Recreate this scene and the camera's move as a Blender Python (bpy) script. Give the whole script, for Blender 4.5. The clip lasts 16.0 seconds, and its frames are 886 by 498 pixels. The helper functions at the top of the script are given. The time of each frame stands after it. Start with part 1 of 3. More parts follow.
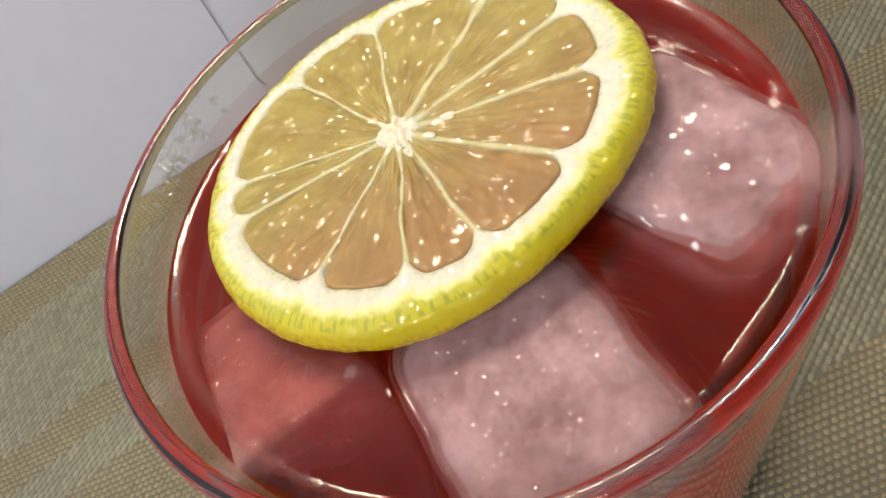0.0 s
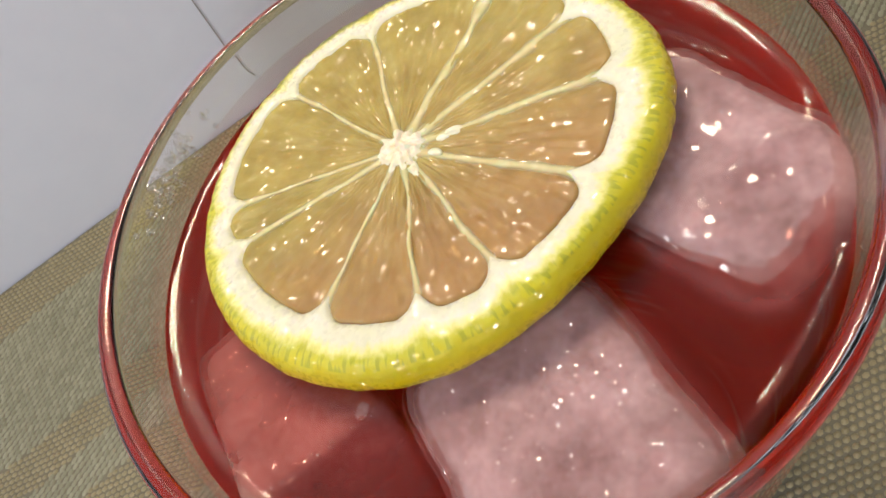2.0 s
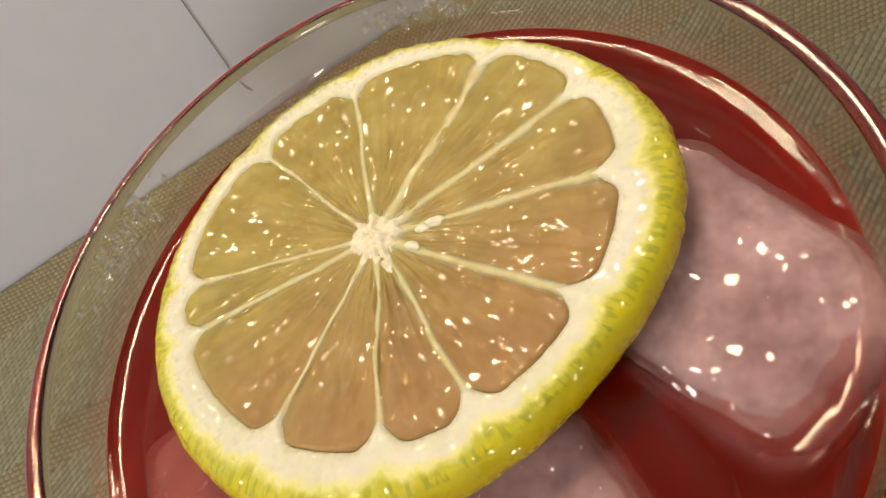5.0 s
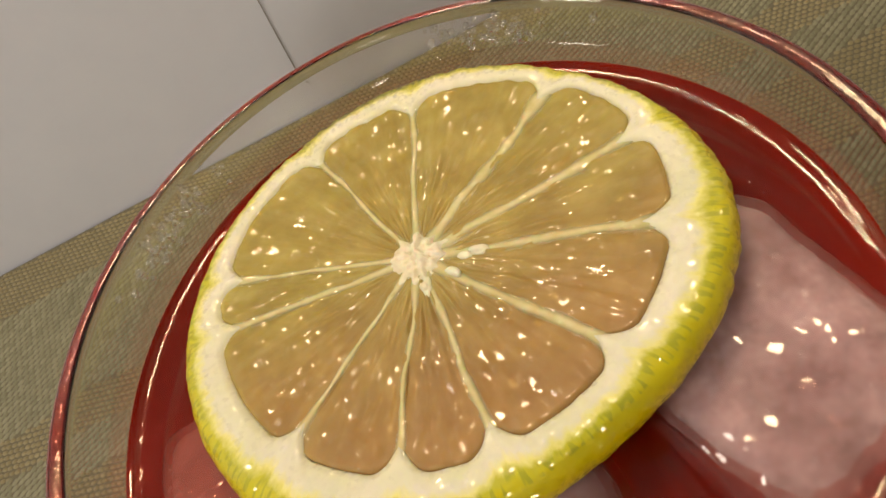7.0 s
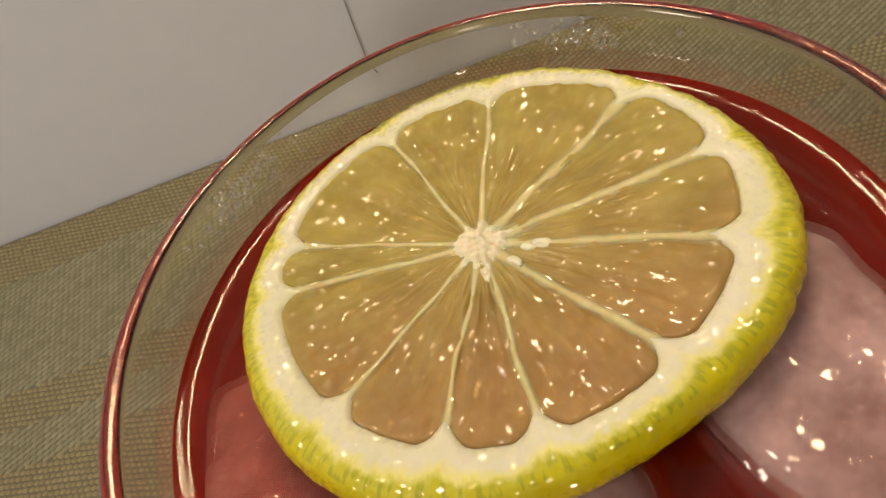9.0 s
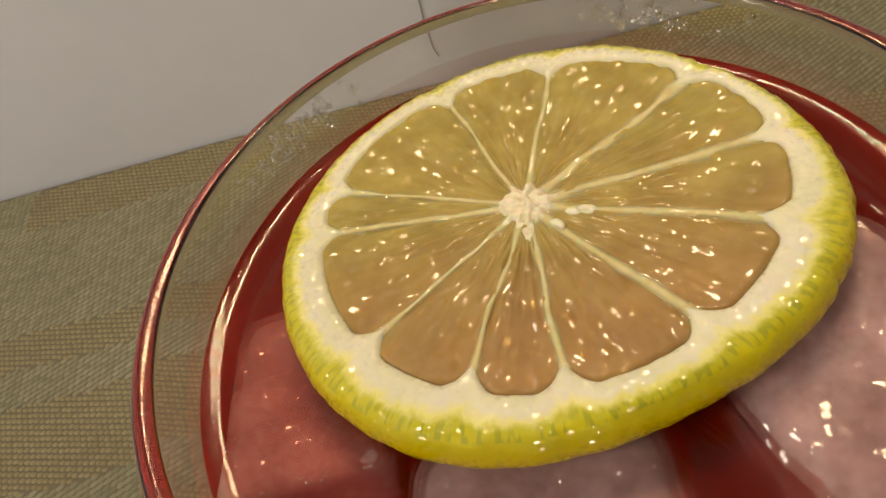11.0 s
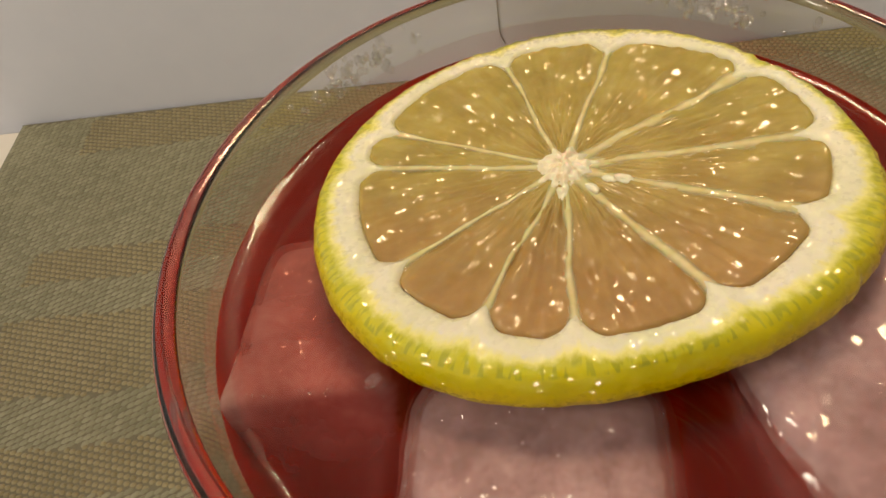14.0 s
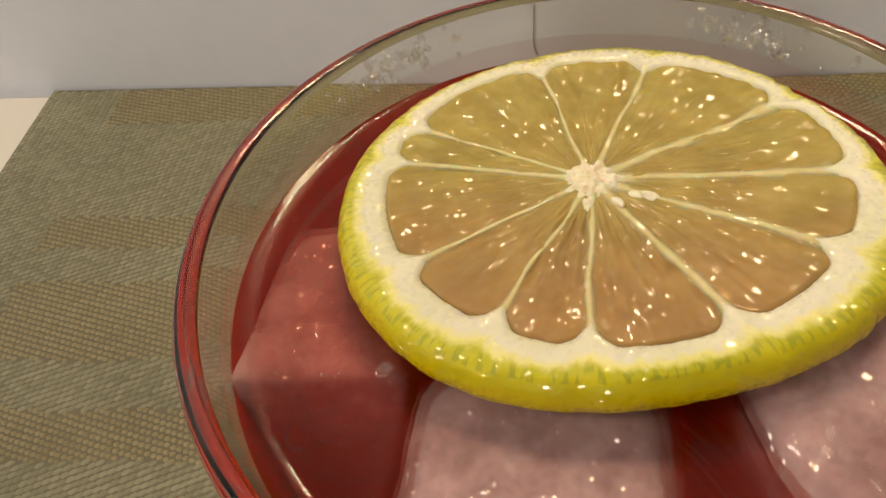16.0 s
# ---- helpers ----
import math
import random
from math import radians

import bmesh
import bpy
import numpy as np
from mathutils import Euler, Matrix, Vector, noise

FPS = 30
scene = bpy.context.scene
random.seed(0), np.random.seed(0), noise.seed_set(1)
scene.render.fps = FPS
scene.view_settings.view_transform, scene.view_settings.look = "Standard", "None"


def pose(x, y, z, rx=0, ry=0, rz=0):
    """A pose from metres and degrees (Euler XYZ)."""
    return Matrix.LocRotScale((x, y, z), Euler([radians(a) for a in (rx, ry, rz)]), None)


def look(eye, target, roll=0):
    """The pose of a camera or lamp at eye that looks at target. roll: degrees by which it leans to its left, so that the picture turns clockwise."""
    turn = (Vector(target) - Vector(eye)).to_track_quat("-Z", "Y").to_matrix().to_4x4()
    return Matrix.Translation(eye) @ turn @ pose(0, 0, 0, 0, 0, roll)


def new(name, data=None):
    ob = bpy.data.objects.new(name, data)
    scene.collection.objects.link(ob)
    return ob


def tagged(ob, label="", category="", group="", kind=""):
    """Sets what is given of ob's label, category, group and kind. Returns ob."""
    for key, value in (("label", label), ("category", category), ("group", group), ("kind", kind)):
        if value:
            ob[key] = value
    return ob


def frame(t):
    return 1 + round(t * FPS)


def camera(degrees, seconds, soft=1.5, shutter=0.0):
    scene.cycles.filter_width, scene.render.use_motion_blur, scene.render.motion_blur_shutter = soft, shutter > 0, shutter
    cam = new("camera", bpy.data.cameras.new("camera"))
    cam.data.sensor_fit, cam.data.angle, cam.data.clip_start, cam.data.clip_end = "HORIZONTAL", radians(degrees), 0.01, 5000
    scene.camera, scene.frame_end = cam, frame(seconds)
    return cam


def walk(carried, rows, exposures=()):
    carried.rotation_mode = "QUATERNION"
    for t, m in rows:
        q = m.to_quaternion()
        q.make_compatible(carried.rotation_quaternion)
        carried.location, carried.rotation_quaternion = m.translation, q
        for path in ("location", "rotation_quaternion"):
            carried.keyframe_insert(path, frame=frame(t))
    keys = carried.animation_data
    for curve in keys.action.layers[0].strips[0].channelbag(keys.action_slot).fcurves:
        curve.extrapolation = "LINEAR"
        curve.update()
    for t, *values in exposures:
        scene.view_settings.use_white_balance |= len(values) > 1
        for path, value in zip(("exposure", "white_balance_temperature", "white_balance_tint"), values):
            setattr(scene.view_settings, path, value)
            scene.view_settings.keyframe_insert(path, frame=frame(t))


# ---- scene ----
cam = camera(58.5, 16.0, soft=1.6)
# seconds, eye in metres, turn in degrees
PATH = [
    (0.0, -0.0121, -0.0614, 0.1766, 34.20, 17.88, -31.06),
    (0.5, -0.0115, -0.0609, 0.1751, 33.53, 18.16, -31.55),
    (1.0, -0.0109, -0.0591, 0.1742, 32.64, 18.31, -32.01),
    (1.5, -0.0101, -0.0564, 0.1746, 32.23, 18.65, -32.40),
    (2.0, -0.0096, -0.0539, 0.1762, 31.54, 18.73, -32.97),
    (2.5, -0.0085, -0.0516, 0.1766, 31.44, 18.88, -32.98),
    (3.0, -0.0072, -0.0497, 0.1763, 31.37, 19.04, -32.91),
    (3.5, -0.0050, -0.0479, 0.1750, 31.30, 19.06, -32.85),
    (4.0, -0.0022, -0.0459, 0.1734, 31.29, 18.74, -32.14),
    (6.5, 0.0010, -0.0401, 0.1726, 33.72, 16.41, -25.61),
    (7.0, 0.0010, -0.0401, 0.1736, 34.31, 16.43, -23.04),
    (7.5, -0.0003, -0.0398, 0.1757, 34.79, 16.27, -21.54),
    (8.0, -0.0015, -0.0401, 0.1760, 35.44, 15.78, -19.17),
    (8.5, -0.0019, -0.0405, 0.1754, 35.96, 15.13, -17.33),
    (9.0, -0.0025, -0.0418, 0.1744, 36.82, 14.37, -15.40),
    (11.5, -0.0049, -0.0473, 0.1711, 38.86, 12.07, -6.79),
    (12.0, -0.0055, -0.0491, 0.1696, 39.34, 11.42, -5.26),
    (12.5, -0.0060, -0.0509, 0.1687, 39.81, 10.77, -3.58),
    (13.0, -0.0054, -0.0514, 0.1682, 39.91, 10.10, -2.15),
    (13.5, -0.0048, -0.0513, 0.1692, 40.05, 9.63, -0.92),
    (14.0, -0.0046, -0.0515, 0.1697, 40.14, 8.70, 0.57),
    (14.5, -0.0050, -0.0517, 0.1699, 40.67, 8.05, 1.83),
    (15.0, -0.0051, -0.0530, 0.1686, 40.97, 7.52, 2.86),
    (15.5, -0.0055, -0.0534, 0.1690, 41.05, 6.80, 3.98),
    (16.0, -0.0059, -0.0530, 0.1701, 41.19, 5.48, 5.31),
]
walk(cam, [(t, pose(*row)) for t, *row in PATH], [(0.0, 0.02, 6800, 13), (2.5, -0.02, 6900, 13), (4.0, -0.15, 7500, 13), (7.5, -0.43, 9000, 13), (12.0, -0.55, 9500, 13), (16.0, -0.44, 9200, 13)])

U = 0.043            # outer radius of the glass at its rim
RIM = 2.62 * U       # height of the rim over the table
LEVEL = RIM - 0.185 * U   # level of the drink
WALL_Y = 3.985 * U   # face of the white wall

# ---- light ----
world = bpy.data.worlds.new("room_air")
scene.world = world
world.use_nodes = True
world.node_tree.nodes["Background"].inputs[0].default_value = (0.75, 0.85, 1.0, 1)
world.node_tree.nodes["Background"].inputs[1].default_value = 0.05


def area_lamp(name, eye, target, size, watts, colour, depth=0.0):
    data = bpy.data.lights.new(name, "AREA")
    data.shape, data.size, data.energy, data.color = "DISK", size, watts, colour
    if depth:
        data.shape, data.size_y = "RECTANGLE", depth
    ob = new(name, data)
    ob.matrix_world = look(eye, target)
    return ob


# three small warm spots close to the wall above the glass
for spot_x, spot_y, spot_z in ((-0.035, 0.158, 0.365), (0.03, 0.158, 0.355), (0.085, 0.155, 0.375)):
    area_lamp("spot_lamp_light", (spot_x, spot_y, spot_z), (spot_x * 0.6, 0.02, 0), 0.040, 0.255, (1.0, 0.86, 0.64))
# two unseen cool fill lamps, added to brighten the wall and the ice
area_lamp("room_fill_light", (-0.95, -0.40, 1.0), (0, 0.05, 0.1), 0.30, 7.5, (0.93, 0.96, 1.0))
area_lamp("room_fill_light", (-0.30, -1.25, 0.85), (0, 0.05, 0.1), 0.22, 5.5, (0.93, 0.96, 1.0))


# ---- materials ----
def material(name):
    m = bpy.data.materials.new(name)
    m.use_nodes = True
    nt = m.node_tree
    return m, nt, nt.nodes["Principled BSDF"], nt.nodes["Material Output"]


def node(nt, kind, **values):
    n = nt.nodes.new(kind)
    for k, v in values.items():
        if k in n.inputs:
            n.inputs[k].default_value = v
        else:
            setattr(n, k, v)
    return n


def noise_of(nt, scale, detail=4.0, coords="Object", stretch=(1, 1, 1), rough=0.55):
    tc = node(nt, "ShaderNodeTexCoord")
    mp = node(nt, "ShaderNodeMapping")
    mp.inputs["Scale"].default_value = stretch
    nz = node(nt, "ShaderNodeTexNoise")
    nz.inputs["Scale"].default_value = scale
    nz.inputs["Detail"].default_value = detail
    nz.inputs["Roughness"].default_value = rough
    nt.links.new(tc.outputs[coords], mp.inputs["Vector"])
    nt.links.new(mp.outputs["Vector"], nz.inputs["Vector"])
    return nz.outputs["Fac"]


def ramp(nt, fac, stops):
    r = node(nt, "ShaderNodeValToRGB")
    el = r.color_ramp.elements
    while len(el) < len(stops):
        el.new(0.5)
    for e, (p, c) in zip(el, stops):
        e.position, e.color = p, (*c, 1)
    nt.links.new(fac, r.inputs["Fac"])
    return r.outputs["Color"]


def mixed(nt, a, b, fac, blend="MIX"):
    mx = node(nt, "ShaderNodeMix")
    mx.data_type, mx.blend_type = "RGBA", blend
    for sock, v in ((mx.inputs[6], a), (mx.inputs[7], b), (mx.inputs[0], fac)):
        if isinstance(v, (tuple, float, int)):
            sock.default_value = (*v, 1) if isinstance(v, tuple) else v
        else:
            nt.links.new(v, sock)
    return mx.outputs[2]


def bump(nt, bsdf, height, strength, distance):
    b = node(nt, "ShaderNodeBump")
    b.inputs["Strength"].default_value, b.inputs["Distance"].default_value = strength, distance
    nt.links.new(height, b.inputs["Height"])
    if bsdf.inputs["Normal"].links:
        nt.links.new(bsdf.inputs["Normal"].links[0].from_socket, b.inputs["Normal"])
    nt.links.new(b.outputs["Normal"], bsdf.inputs["Normal"])
    return b.outputs["Normal"]


def relief(nt, height, strength, distance):
    b = node(nt, "ShaderNodeBump")
    b.inputs["Strength"].default_value, b.inputs["Distance"].default_value = strength, distance
    nt.links.new(height, b.inputs["Height"])
    return b.outputs["Normal"]


def facets(nt, scale, spread, coords="Object", stretch=(1, 1, 1)):
    """A normal that differs from one tiny wet patch to the next, as on juice cells and melting ice."""
    tc = node(nt, "ShaderNodeTexCoord")
    mp = node(nt, "ShaderNodeMapping")
    mp.inputs["Scale"].default_value = stretch
    nt.links.new(tc.outputs[coords], mp.inputs["Vector"])
    wander = node(nt, "ShaderNodeTexNoise", Scale=scale * 0.8, Detail=2.0)
    nt.links.new(mp.outputs[0], wander.inputs["Vector"])
    push = node(nt, "ShaderNodeVectorMath", operation="MULTIPLY_ADD")
    nt.links.new(wander.outputs["Color"], push.inputs[0])
    push.inputs[1].default_value = (0.9 / scale,) * 3
    nt.links.new(mp.outputs[0], push.inputs[2])
    cells = node(nt, "ShaderNodeTexVoronoi", Scale=scale)
    nt.links.new(push.outputs[0], cells.inputs["Vector"])
    tilt = node(nt, "ShaderNodeVectorMath", operation="MULTIPLY_ADD")
    nt.links.new(cells.outputs["Color"], tilt.inputs[0])
    tilt.inputs[1].default_value, tilt.inputs[2].default_value = (spread,) * 3, (-spread / 2,) * 3
    total = node(nt, "ShaderNodeVectorMath", operation="ADD")
    geo = node(nt, "ShaderNodeNewGeometry")
    nt.links.new(tilt.outputs[0], total.inputs[0])
    nt.links.new(geo.outputs["Normal"], total.inputs[1])
    unit = node(nt, "ShaderNodeVectorMath", operation="NORMALIZE")
    nt.links.new(total.outputs[0], unit.inputs[0])
    return unit.outputs[0]


def paint(name, c0, c1, scale, roughness, relief=0.0003, spec=0.5):
    m, nt, b, out = material(name)
    f1, f2 = noise_of(nt, scale, 6), noise_of(nt, scale * 14, 3)
    nt.links.new(mixed(nt, ramp(nt, f1, [(0.35, c0), (0.7, c1)]), ramp(nt, f2, [(0.3, c0), (0.7, c1)]), 0.35), b.inputs["Base Color"])
    b.inputs["Roughness"].default_value = roughness
    b.inputs["Specular IOR Level"].default_value = spec
    bump(nt, b, f2, 0.4, relief)
    return m


def glass_material():
    m, nt, b, out = material("clear_glass")
    b.inputs["Base Color"].default_value = (0.955, 0.945, 0.94, 1)
    b.inputs["Roughness"].default_value = 0.0
    b.inputs["IOR"].default_value = 1.5
    b.inputs["Transmission Weight"].default_value = 1.0
    return m


def water_bead_material():
    m, nt, b, out = material("water_bead")
    nt.nodes.remove(b)
    clear = node(nt, "ShaderNodeBsdfTransparent")
    clear.inputs[0].default_value = (0.99, 0.99, 0.99, 1)
    nt.links.new(wet_film(nt, clear.outputs[0], facets(nt, 2600, 1.0), 0.20), out.inputs["Surface"])
    return m


def drink_surface_material(name, murkiness, tint):
    m, nt, b, out = material(name)
    nt.nodes.remove(b)
    clear = node(nt, "ShaderNodeBsdfTransparent")
    clear.inputs[0].default_value = (*tint, 1)
    murk = node(nt, "ShaderNodeBsdfDiffuse")
    f = noise_of(nt, 60, 4)
    nt.links.new(ramp(nt, f, [(0.3, (0.84, 0.035, 0.014)), (0.75, (0.92, 0.06, 0.03))]), murk.inputs[0])
    body = node(nt, "ShaderNodeMixShader")
    body.inputs[0].default_value = murkiness
    gloss = node(nt, "ShaderNodeBsdfGlossy")
    gloss.inputs["Roughness"].default_value = 0.03
    fres = node(nt, "ShaderNodeFresnel")
    fres.inputs["IOR"].default_value = 1.34
    b2 = node(nt, "ShaderNodeBump")
    b2.inputs["Strength"].default_value, b2.inputs["Distance"].default_value = 0.12, 0.0006
    nt.links.new(noise_of(nt, 170, 2), b2.inputs["Height"])
    nt.links.new(b2.outputs[0], gloss.inputs["Normal"])
    nt.links.new(b2.outputs[0], fres.inputs["Normal"])
    top = node(nt, "ShaderNodeMixShader")
    for a, o in ((clear.outputs[0], body.inputs[1]), (murk.outputs[0], body.inputs[2]), (fres.outputs[0], top.inputs[0]),
                 (body.outputs[0], top.inputs[1]), (gloss.outputs[0], top.inputs[2]), (top.outputs[0], out.inputs["Surface"])):
        nt.links.new(a, o)
    return m


def drink_body_material():
    m, nt, b, out = material("drink_body")
    f = noise_of(nt, 45, 5, stretch=(1, 1, 0.35))
    nt.links.new(ramp(nt, f, [(0.3, (0.88, 0.036, 0.015)), (0.75, (0.94, 0.075, 0.035))]), b.inputs["Base Color"])
    # bright streaks painted in for the reflections along the glass wall
    streak = noise_of(nt, 1.0, 4, stretch=(28, 28, 520))
    base = b.inputs["Base Color"].links[0].from_socket
    nt.links.new(mixed(nt, base, ramp(nt, streak, [(0.54, (0.86, 0.04, 0.018)), (0.66, (0.96, 0.45, 0.30))]), 0.4), b.inputs["Base Color"])
    b.inputs["Roughness"].default_value = 0.25
    b.inputs["Subsurface Weight"].default_value = 0.35
    b.inputs["Subsurface Radius"].default_value = (1.0, 0.12, 0.08)
    b.inputs["Subsurface Scale"].default_value = 0.008
    return m


# fades sunken ice by height, standing in for light absorbed by the drink
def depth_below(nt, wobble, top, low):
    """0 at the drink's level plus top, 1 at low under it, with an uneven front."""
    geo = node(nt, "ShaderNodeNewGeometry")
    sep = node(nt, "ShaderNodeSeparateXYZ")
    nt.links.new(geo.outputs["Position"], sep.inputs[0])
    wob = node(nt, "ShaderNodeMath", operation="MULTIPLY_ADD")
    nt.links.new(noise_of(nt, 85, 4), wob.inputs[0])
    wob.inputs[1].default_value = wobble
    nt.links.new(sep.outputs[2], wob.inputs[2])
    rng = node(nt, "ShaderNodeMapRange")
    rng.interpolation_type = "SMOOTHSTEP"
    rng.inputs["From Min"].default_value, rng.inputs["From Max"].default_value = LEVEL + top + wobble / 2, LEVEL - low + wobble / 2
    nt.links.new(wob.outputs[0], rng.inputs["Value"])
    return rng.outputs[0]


def margin_of(nt, start, end, unrest):
    """0 in the middle of a cube, 1 at its sides, by its own measures."""
    tc = node(nt, "ShaderNodeTexCoord")
    mp = node(nt, "ShaderNodeMapping")
    mp.inputs["Location"].default_value, mp.inputs["Scale"].default_value = (-1.0, -1.0, 0), (2, 2, 0)
    nt.links.new(tc.outputs["Generated"], mp.inputs["Vector"])
    sep = node(nt, "ShaderNodeSeparateXYZ")
    nt.links.new(mp.outputs[0], sep.inputs[0])
    powers = []
    for axis in (0, 1):
        ab = node(nt, "ShaderNodeMath", operation="ABSOLUTE")
        nt.links.new(sep.outputs[axis], ab.inputs[0])
        pw = node(nt, "ShaderNodeMath", operation="POWER")
        nt.links.new(ab.outputs[0], pw.inputs[0])
        pw.inputs[1].default_value = 3.5
        powers.append(pw.outputs[0])
    total = node(nt, "ShaderNodeMath", operation="ADD")
    nt.links.new(powers[0], total.inputs[0])
    nt.links.new(powers[1], total.inputs[1])
    far = node(nt, "ShaderNodeMath", operation="MULTIPLY_ADD")
    nt.links.new(noise_of(nt, 130, 5), far.inputs[0])
    far.inputs[1].default_value = unrest
    nt.links.new(total.outputs[0], far.inputs[2])
    rng = node(nt, "ShaderNodeMapRange")
    rng.interpolation_type = "SMOOTHSTEP"
    rng.inputs["From Min"].default_value, rng.inputs["From Max"].default_value = start + unrest / 2, end + unrest / 2
    nt.links.new(far.outputs[0], rng.inputs["Value"])
    return rng.outputs[0]


def value_of(nt, operation, a, b):
    n = node(nt, "ShaderNodeMath", operation=operation)
    for sock, v in zip(n.inputs, (a, b)):
        if isinstance(v, (int, float)):
            sock.default_value = v
        else:
            nt.links.new(v, sock)
    return n.outputs[0]


def see_through(nt, under, opacity, tint):
    clear = node(nt, "ShaderNodeBsdfTransparent")
    clear.inputs[0].default_value = (*tint, 1)
    mx = node(nt, "ShaderNodeMixShader")
    nt.links.new(opacity, mx.inputs[0])
    nt.links.new(clear.outputs[0], mx.inputs[1])
    nt.links.new(under, mx.inputs[2])
    return mx.outputs[0]


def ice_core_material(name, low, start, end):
    """The white middle of a cube, full of fine air, thinning out to its sides; its fade downwards stands in for light
    the drink absorbs.
    """
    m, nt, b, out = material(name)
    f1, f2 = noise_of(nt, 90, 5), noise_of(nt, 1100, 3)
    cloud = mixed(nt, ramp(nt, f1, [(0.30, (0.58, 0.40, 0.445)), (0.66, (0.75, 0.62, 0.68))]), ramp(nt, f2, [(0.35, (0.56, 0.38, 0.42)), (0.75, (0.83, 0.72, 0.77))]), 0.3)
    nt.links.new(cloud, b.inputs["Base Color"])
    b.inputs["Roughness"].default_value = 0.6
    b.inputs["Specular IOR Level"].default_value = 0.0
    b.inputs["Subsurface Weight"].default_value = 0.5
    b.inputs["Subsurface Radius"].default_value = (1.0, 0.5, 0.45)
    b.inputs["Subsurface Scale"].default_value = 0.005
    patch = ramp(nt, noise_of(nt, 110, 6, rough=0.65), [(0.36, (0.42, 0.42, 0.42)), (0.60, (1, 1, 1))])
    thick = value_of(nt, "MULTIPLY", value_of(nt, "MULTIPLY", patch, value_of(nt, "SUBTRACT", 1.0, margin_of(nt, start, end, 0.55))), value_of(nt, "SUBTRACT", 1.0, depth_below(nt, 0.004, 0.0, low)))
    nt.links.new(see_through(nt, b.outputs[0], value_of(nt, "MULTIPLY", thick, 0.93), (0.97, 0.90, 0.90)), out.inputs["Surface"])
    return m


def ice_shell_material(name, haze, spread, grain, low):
    """Clear outer ice with some bloom in it, wet and glossy; the bloom fades with depth in place of light lost in the
    drink.
    """
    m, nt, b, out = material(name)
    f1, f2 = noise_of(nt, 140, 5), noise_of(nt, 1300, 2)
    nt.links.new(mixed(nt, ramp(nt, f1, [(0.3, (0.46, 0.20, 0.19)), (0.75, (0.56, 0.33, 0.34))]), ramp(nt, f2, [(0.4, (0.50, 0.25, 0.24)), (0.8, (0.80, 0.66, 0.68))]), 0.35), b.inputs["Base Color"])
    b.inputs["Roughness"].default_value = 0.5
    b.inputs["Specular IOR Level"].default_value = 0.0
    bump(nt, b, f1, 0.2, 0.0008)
    shallow = value_of(nt, "SUBTRACT", 1.0, depth_below(nt, 0.004, 0.0, low))
    veil = value_of(nt, "MULTIPLY", shallow, value_of(nt, "MULTIPLY", value_of(nt, "ADD", f1, 0.45), haze))
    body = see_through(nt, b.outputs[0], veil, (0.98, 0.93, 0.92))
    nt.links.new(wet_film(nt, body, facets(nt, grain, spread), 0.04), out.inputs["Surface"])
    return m


